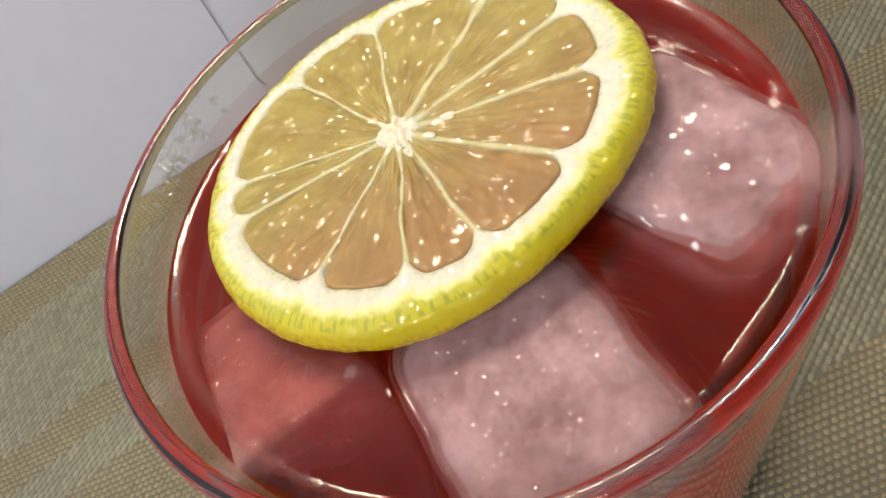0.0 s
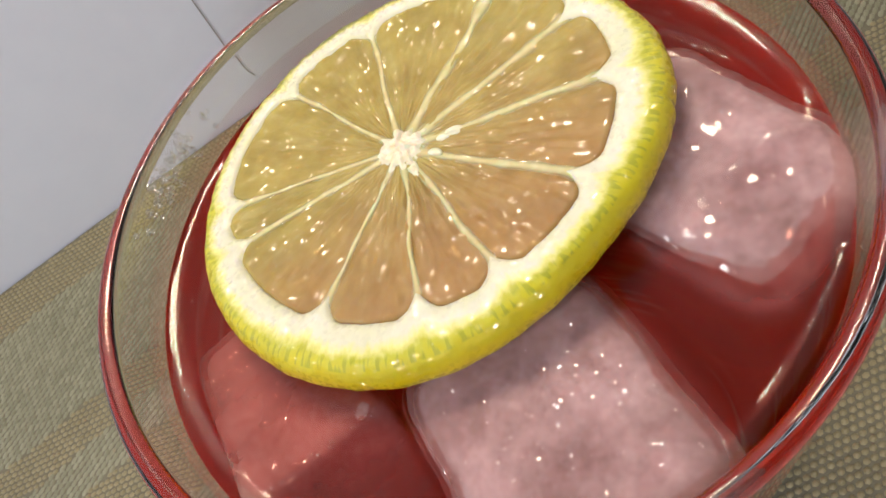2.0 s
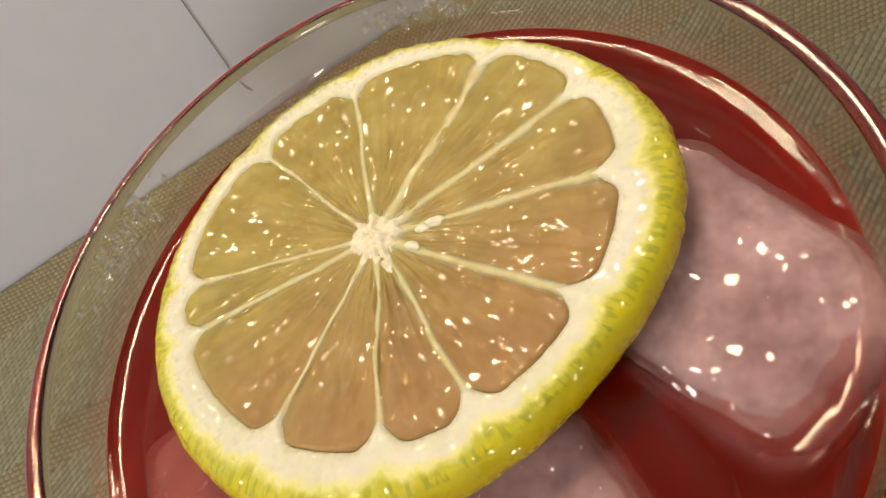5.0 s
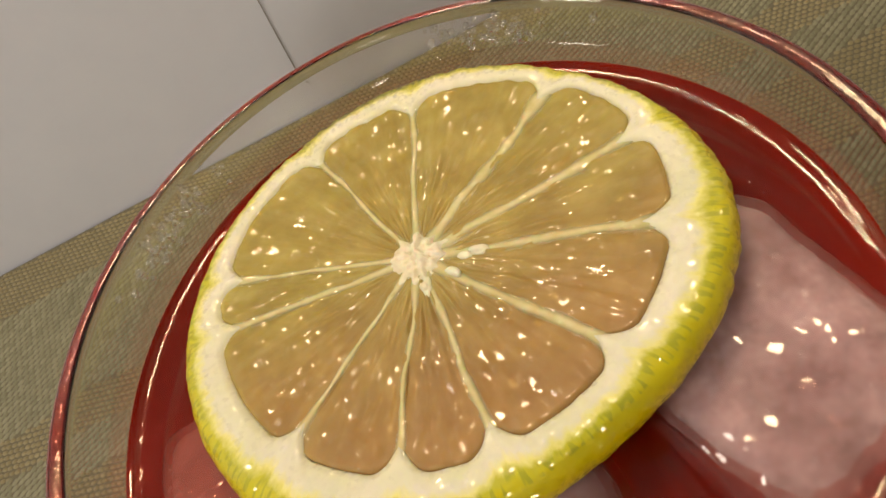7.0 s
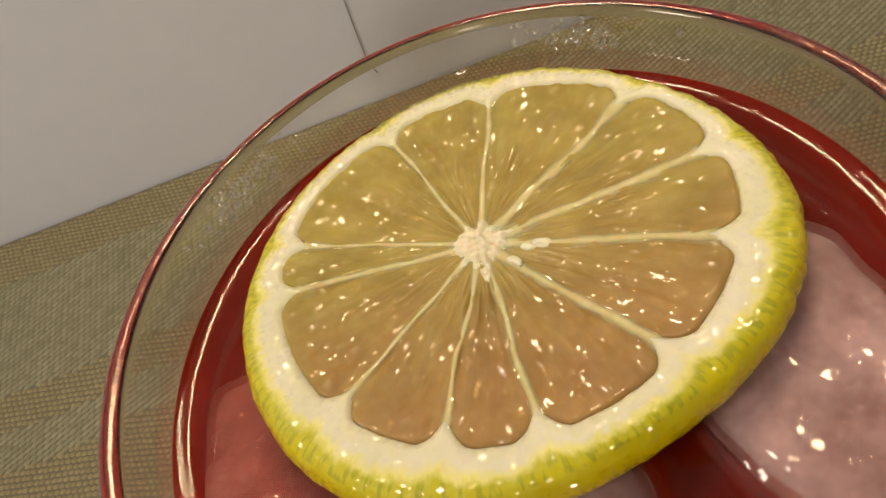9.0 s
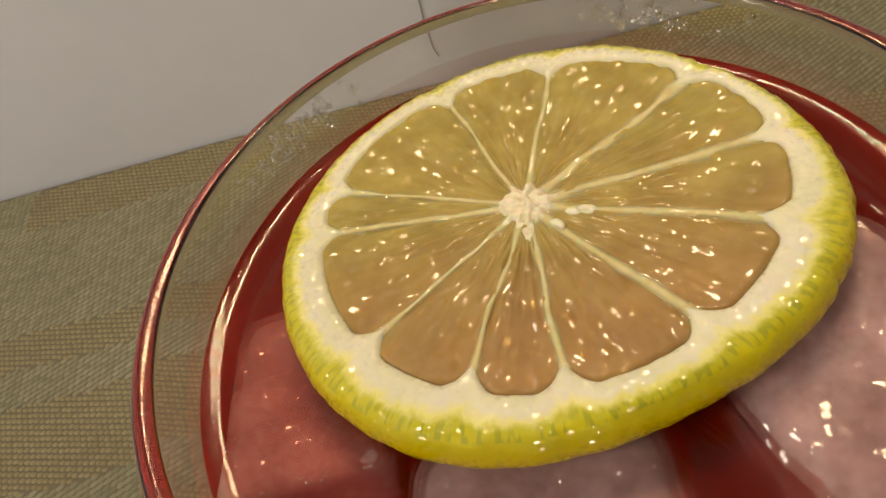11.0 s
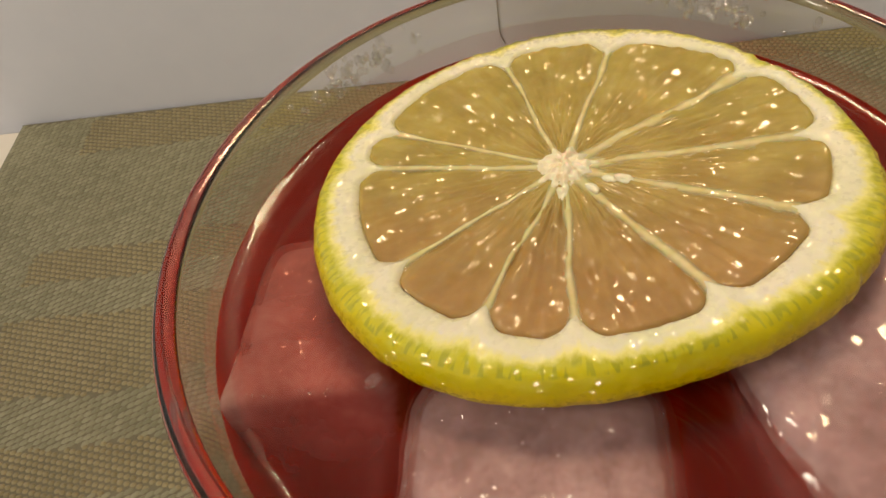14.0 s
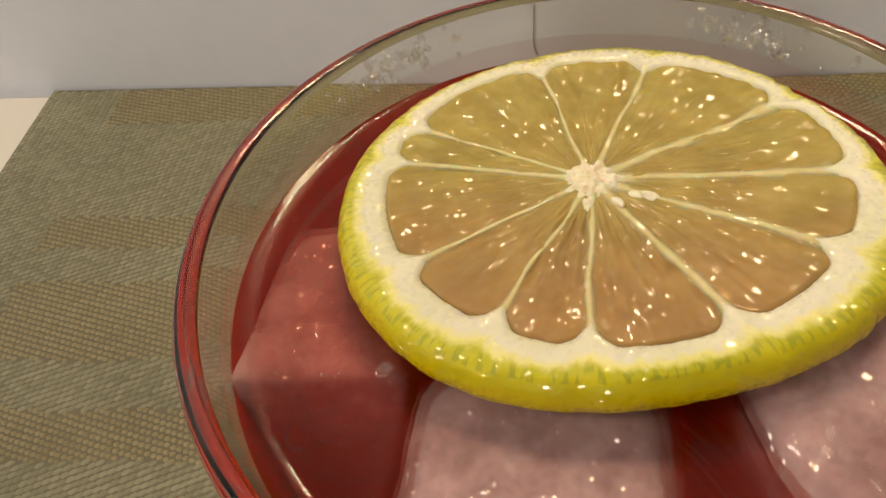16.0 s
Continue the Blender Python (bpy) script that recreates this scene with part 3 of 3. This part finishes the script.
def drink_surface():
    rise, rw = 0.045 * U, inner_r(LEVEL) + 0.0003
    radii = list(np.linspace(0, 0.90, 96)) + [0.90 + 0.10 * s for s in np.linspace(0.04, 1, 26)]
    steps, verts, faces = 360, [(0, 0, LEVEL - slice_dip(0, GLASS_Y))], []
    for x in radii[1:]:
        s = max(0.0, (x - 0.90) / 0.10)
        for i in range(steps):
            a = 2 * math.pi * i / steps
            px, py = rw * x * math.cos(a), rw * x * math.sin(a)
            dip = slice_dip(px, py + GLASS_Y)
            climb = ice_climb(px, py + GLASS_Y) * (1 - s) if dip == 0 else 0.0
            verts.append((px, py, LEVEL + rise * s ** 2.2 + climb - dip))
    edge = []
    for i in range(steps):
        faces.append((0, 1 + i, 1 + (i + 1) % steps))
    for k in range(len(radii) - 2):
        for i in range(steps):
            j = (i + 1) % steps
            o = 1 + k * steps
            (faces if radii[k + 2] < 0.945 else edge).append((o + i, o + steps + i, o + steps + j, o + j))
    first = min(min(f) for f in edge)
    ring = [tuple(i - first for i in f) for f in edge]
    last = max(max(f) for f in faces)
    return mesh_of("surface", verts[:last + 1], faces, DRINK_TOP), mesh_of("meniscus", verts[first:], ring, DRINK_EDGE)


def drink():
    d = tagged(new("drink"), "translucent red iced drink filling the glass", "drink")
    d.location.y = GLASS_Y
    flat, edge = drink_surface()
    part("surface", flat, d, "glossy red surface, raised a little beside the ice")
    part("meniscus", edge, d, "clear thin edge of drink climbing the glass")
    low = [(inner_r(z) + 0.0004, z) for z in np.linspace(LEVEL - 0.028 * U, 0.0122, 14)]
    low += [(inner_r(0.012) - 0.06 * U, 0.0090), (0.0, 0.0083)]
    part("body", lathe("body", low, DRINK_BODY, 160), d)
    return d


drink()


# ---- ice ----
def beads(name, spots, mat):
    """One mesh of many small flattened drops. spots: place, normal, radius, stretch along."""
    ring = 8
    verts, faces = [], []
    for place, up, r, along, stretch in spots:
        a = along.cross(up).normalized()
        b = up.cross(a)
        o = len(verts)
        for lift, w in ((-0.25, 0.95), (0.15, 1.0), (0.42, 0.72), (0.56, 0.35)):
            for k in range(ring):
                t = 2 * math.pi * k / ring
                verts.append(place + up * lift * r + (a * math.cos(t) + b * math.sin(t) * stretch) * r * w)
        verts.append(place + up * 0.6 * r)
        for q in range(3):
            for k in range(ring):
                n = (k + 1) % ring
                faces.append((o + q * ring + k, o + q * ring + n, o + (q + 1) * ring + n, o + (q + 1) * ring + k))
        for k in range(ring):
            faces.append((o + 3 * ring + k, o + 3 * ring + (k + 1) % ring, o + 4 * ring))
        faces.append(tuple(o + k for k in reversed(range(ring))))
    return mesh_of(name, verts, faces, mat)


def ice_block(name, half, seed, rough, mat, square, inset, lift):
    """A rounded, melted block of ice, drawn in by inset and lifted, its surface uneven by rough."""
    bm = bmesh.new()
    bmesh.ops.create_cube(bm, size=2)
    bmesh.ops.subdivide_edges(bm, edges=bm.edges[:], cuts=24, use_grid_fill=True)
    for v in bm.verts:
        p = v.co.copy()
        size = sum(abs(c) ** square for c in p) ** (1 / square)
        q = p / max(size, 1e-6) * max(abs(c) for c in p)
        d = noise.noise(q * 1.3 + Vector((seed, 0, 0))) * (0.03 + rough) + noise.noise(q * 4.0 + Vector((0, seed, 0))) * rough + noise.noise(q * 11.0 + Vector((0, 0, seed))) * rough * 0.45
        v.co = Vector([q[i] * (half[i] - inset) * U for i in range(3)]) * (1 + d) + Vector((0, 0, lift * U))
    return bm_mesh(name, bm, mat)


def ice_cube(centre, half, turn, label, seed, rough, shell, cloudy, square=6):
    root = new("ice_cube")
    root.matrix_world = pose(centre[0] * U, centre[1] * U, RIM + centre[2] * U, *turn)
    part("clear_shell", ice_block("clear_shell", half, seed, rough, shell, square, 0.0, 0.0), root, "clear wet outer ice")
    part("cloudy_core", ice_block("cloudy_core", half, seed, rough, cloudy, square, 0.022, 0.012), root, "white cloudy heart full of air")
    return tagged(root, label, "ice cube", "ice cubes in the drink")


ice_cube((-0.165, -0.60, -0.412), (0.300, 0.335, 0.26), (1, 0, -4), "large cloudy ice cube with a smooth top, floating", 1.7, 0.018, SMOOTH_SHELL, SMOOTH_CORE, 7)
ridged = ice_cube((-0.668, -0.050, -0.480), (0.212, 0.33, 0.225), (-15, -2, 1), "translucent ice cube with one ridge at the drink's surface", 5.2, 0.016, RIDGED_SHELL, RIDGED_CORE, 15)
ice_cube((0.525, -0.31, -0.395), (0.285, 0.375, 0.26), (6, 0, 12), "rough wet ice cube rising out of the drink", 9.4, 0.03, ROUGH_SHELL, ROUGH_CORE, 5)


def ridge_bubbles(cube):
    rng, spots = random.Random(4), []
    for _ in range(34):
        x = rng.uniform(-0.82, -0.475) if rng.random() < 0.6 else rng.gauss(-0.62, 0.05)
        place = Vector((x * U, (-0.302 + rng.gauss(0, 0.006)) * U, LEVEL + 0.006 * U))
        spots.append((cube.matrix_world.inverted() @ place, Vector((0, 0, 1)), rng.uniform(0.00007, 0.0002), Vector((0, 1, 0)), 1.0))
    tagged(part("bubbles", beads("bubbles", spots, BEAD), cube, "row of tiny air bubbles along the ridge"), kind="stuff")


ridge_bubbles(ridged)


# ---- lemon slice ----
def pulp_r(a):
    return U * (0.570 + 0.045 * math.cos(a - 0.55) + 0.008 * math.sin(3 * a + 1))


def lobes(a):
    """How far the pulp reaches at the angle a, as a share: full in the middle of a segment, less at its membranes."""
    deg = math.degrees(a)
    best = 0.0
    for i, j in enumerate(JOINTS):
        k = JOINTS[(i + 1) % len(JOINTS)]
        span = (k - j) % 360
        off = (deg - j) % 360
        if off <= span:
            s = 2 * off / span - 1
            w = 1 - abs(s)
            edge = min(1.0, w * span / 2 / 7.5)
            best = 1 - (1 - edge) ** 2.2 * 0.13
    return best


def lemon_slice():
    root = tagged(new("lemon_slice"), "round wet lemon slice with yellow rind resting on ice", "lemon slice")
    root.matrix_world = SLICE
    # peel: pith ring on top, rind outside, closed below
    n = 400
    verts, faces, uvs = [], [], []
    rows = 15
    for i in range(n):
        a = 2 * math.pi * i / n - math.pi
        ro, ri = skin_r(a), pulp_r(a) * lobes(a)
        w = ro - ri
        low = ro - 0.025 * U
        ring = [(ri, -THICK, -0.3), (ri + 0.002 * U, -0.020 * U, -0.1), (ri + 0.012 * U, -0.004 * U, 0.0), (ri + 0.2 * w, 0.002 * U, 0.15), (ri + 0.4 * w, 0.002 * U, 0.35),
                (ri + 0.6 * w, -0.001 * U, 0.55), (ri + 0.78 * w, -0.007 * U, 0.80), (ro - 0.020 * U, -0.015 * U, 0.95), (ro - 0.009 * U, -0.028 * U, 1.15), (ro - 0.002 * U, -0.046 * U, 1.4),
                (ro, -0.066 * U, 1.6), (ro - 0.006 * U, -0.088 * U, 1.8), (ro - 0.020 * U, -0.108 * U, 1.9), (low - 0.025 * U, -THICK, 1.6), (low - 0.08 * U, -THICK - 0.001 * U, 0.3)]
        for k, (r, z, v) in enumerate(ring):
            j = noise.noise(Vector((math.cos(a) * r * 900, math.sin(a) * r * 900, z * 900))) * 0.004 * U
            verts.append((r * math.cos(a), r * math.sin(a), z + j))
            uvs.append((i / n, v))
    for i in range(n):
        j = (i + 1) % n
        for k in range(rows):
            q = (k + 1) % rows
            faces.append((i * rows + k, j * rows + k, j * rows + q, i * rows + q))
    me = mesh_of("peel", verts, faces, PEEL, True, uvs)
    bm = bmesh.new()
    bm.from_mesh(me)
    bmesh.ops.recalc_face_normals(bm, faces=bm.faces)
    bm.to_mesh(me)
    bm.free()
    part("peel", me, root, "white pith ring with a yellow-green rind")
    for i, j in enumerate(JOINTS):
        k = JOINTS[(i + 1) % len(JOINTS)]
        span = (k - j) % 360
        a0, a1 = radians(j), radians(j + span)
        segment(root, a0, a1)
        membrane(root, a0, i, JOINT_WIDTHS[i])
    core(root)
    for k, (x, y, r) in enumerate(((0.135, -0.075, 0.017), (0.108, -0.070, 0.013), (-0.012, -0.100, 0.018), (0.058, -0.098, 0.015))):
        pith_bit(root, x, y, r, 3.7 * k)
    return root


def segment(root, a0, a1):
    nu, nv = 34, 44
    verts, uvs, faces = [], [], []
    for side in (0, 1):
        for i in range(nu + 1):
            s = i / nu
            a = a0 + (a1 - a0) * s
            reach = pulp_r(a) * lobes((a + math.pi) % (2 * math.pi) - math.pi) + 0.006 * U
            for k in range(nv + 1):
                r = 0.035 * U + (reach - 0.035 * U) * k / nv
                x, y = r * math.cos(a), r * math.sin(a)
                dome = (1 - (2 * s - 1) ** 4) * min(1, k / 6)
                bumps = noise.noise(Vector((a * 20, r * 300, 1))) * 0.006 + noise.noise(Vector((x * 900, y * 900, 4))) * 0.004
                z = (-0.009 * U + U * (0.005 * dome + bumps)) if side == 0 else -THICK + 0.012 * U
                verts.append((x, y, z))
                uvs.append((a / (2 * math.pi), r / U))
    m = (nu + 1) * (nv + 1)
    at = lambda i, k, s: s * m + i * (nv + 1) + k
    for i in range(nu):
        for k in range(nv):
            faces.append((at(i, k, 0), at(i, k + 1, 0), at(i + 1, k + 1, 0), at(i + 1, k, 0)))
            faces.append((at(i, k, 1), at(i + 1, k, 1), at(i + 1, k + 1, 1), at(i, k + 1, 1)))
    for i in range(nu):
        faces.append((at(i, nv, 0), at(i, nv, 1), at(i + 1, nv, 1), at(i + 1, nv, 0)))
        faces.append((at(i, 0, 0), at(i + 1, 0, 0), at(i + 1, 0, 1), at(i, 0, 1)))
    for k in range(nv):
        faces.append((at(0, k, 0), at(0, k, 1), at(0, k + 1, 1), at(0, k + 1, 0)))
        faces.append((at(nu, k, 0), at(nu, k + 1, 0), at(nu, k + 1, 1), at(nu, k, 1)))
    part("segment", mesh_of("segment", verts, faces, PULP, True, uvs), root)


def membrane(root, a, seed, wide):
    """A pale band laid over the joint of two segments, feathered at its flanks."""
    n, cols = 44, 9
    verts, uvs, faces = [], [], []
    reach = pulp_r(a) * 0.95
    c, t = math.cos(a), math.sin(a)
    for i in range(n + 1):
        s = i / n
        r = 0.05 * U + (reach - 0.05 * U) * s
        w = U * (0.011 * wide + 0.012 * abs(1 - 2 * s) ** 4 + 0.006 * wide * noise.noise(Vector((s * 6, seed, 0))))
        off = U * 0.014 * noise.noise(Vector((s * 2.2, seed * 3.1, 5))) * math.sin(math.pi * s)
        for k in range(cols):
            q = 2 * k / (cols - 1) - 1
            h = U * (-0.0035 + 0.002 * noise.noise(Vector((s * 9, seed, 9))) - 0.004 * q * q)
            verts.append((r * c - (q * w + off) * t, r * t + (q * w + off) * c, h))
            uvs.append((s, k / (cols - 1)))
        for q in (1, -1):
            verts.append((r * c - (q * w * 0.4 + off) * t, r * t + (q * w * 0.4 + off) * c, -0.02 * U))
            uvs.append((s, (q + 1) / 2))
    m = cols + 2
    for i in range(n):
        for k in range(m):
            q = (k + 1) % m
            faces.append((i * m + k, (i + 1) * m + k, (i + 1) * m + q, i * m + q))
    faces += [tuple(range(m)), tuple(reversed(range(n * m, n * m + m)))]
    part("membrane", mesh_of("membrane", verts, faces, MEMBRANE, True, uvs), root)


def core(root):
    n, rows = 96, 14
    verts, faces = [], []
    for i in range(n):
        a = 2 * math.pi * i / n
        star = 0.0
        for j in JOINTS:
            d = abs((math.degrees(a) - j + 180) % 360 - 180)
            star = max(star, math.exp(-(d / 7.0) ** 2))
        rr = U * (0.070 + 0.026 * star + 0.016 * noise.noise(Vector((math.cos(a) * 2.5, math.sin(a) * 2.5, 7))))
        for k in range(rows):
            s = k / (rows - 1)
            r = rr * s
            z = U * (0.010 * (1 - s * s) - 0.014 * s ** 4 + 0.020 * noise.noise(Vector((r * math.cos(a) * 1500, r * math.sin(a) * 1500, 3))) * (1 - s * 0.6))
            verts.append((r * math.cos(a), r * math.sin(a), z))
        verts.append((rr * math.cos(a), rr * math.sin(a), -THICK + 0.005 * U))
    m = rows + 1
    for i in range(n):
        j = (i + 1) % n
        for k in range(m - 1):
            faces.append((i * m + k, j * m + k, j * m + k + 1, i * m + k + 1))
    bm = bmesh.new()
    me = mesh_of("core", verts, faces, PITH)
    bm.from_mesh(me)
    bmesh.ops.remove_doubles(bm, verts=bm.verts, dist=1e-7)
    bmesh.ops.recalc_face_normals(bm, faces=bm.faces)
    bm.to_mesh(me)
    bm.free()
    part("core", me, root, "white fibrous core")


def pith_material():
    m, nt, b, out = material("lemon_pith")
    f = noise_of(nt, 600, 5)
    nt.links.new(ramp(nt, f, [(0.3, (0.68, 0.62, 0.44)), (0.65, (0.80, 0.76, 0.63))]), b.inputs["Base Color"])
    b.inputs["Roughness"].default_value = 0.35
    b.inputs["Subsurface Weight"].default_value = 0.3
    b.inputs["Subsurface Scale"].default_value = 0.002
    bump(nt, b, f, 0.7, 0.0006)
    return m


def pith_bit(root, x, y, r, seed):
    bm = bmesh.new()
    bmesh.ops.create_icosphere(bm, subdivisions=3, radius=r * U)
    for v in bm.verts:
        v.co *= 1 + 0.7 * noise.noise(v.co * 1100 + Vector((seed, 0, 0)))
        v.co.z *= 0.5
        v.co = Matrix.Rotation(math.atan2(y, x), 3, 'Z') @ Vector((v.co.x * 1.5, v.co.y * 0.8, v.co.z)) + Vector((x * U, y * U, -0.004 * U))
    part("pith_bit", bm_mesh("pith_bit", bm, PITH), root, "small pale lump of pith beside the core")


PITH = pith_material()
lemon_slice()


# ---- water beads ----
def wall_beads():
    rng, spots = random.Random(9), []
    for centre, count in ((130, 70), (62, 65)):
        for _ in range(count):
            a = radians(rng.gauss(centre, 5.5))
            z = RIM - U * min(0.135, max(0.030, rng.gauss(0.080, 0.030)))
            out = Vector((math.cos(a), math.sin(a), 0))
            spots.append((out * (inner_r(z) - 0.0001) + Vector((0, GLASS_Y, z)), (Vector((0, 0, 0.75)) - out).normalized(), rng.uniform(0.0002, 0.0006), out, rng.choice((1, 1.2, 1.8))))
    return tagged(new("water_beads", beads("water_beads", spots, BEAD)), "clear water splashes clinging inside the glass", "water drops", kind="stuff")


wall_beads()
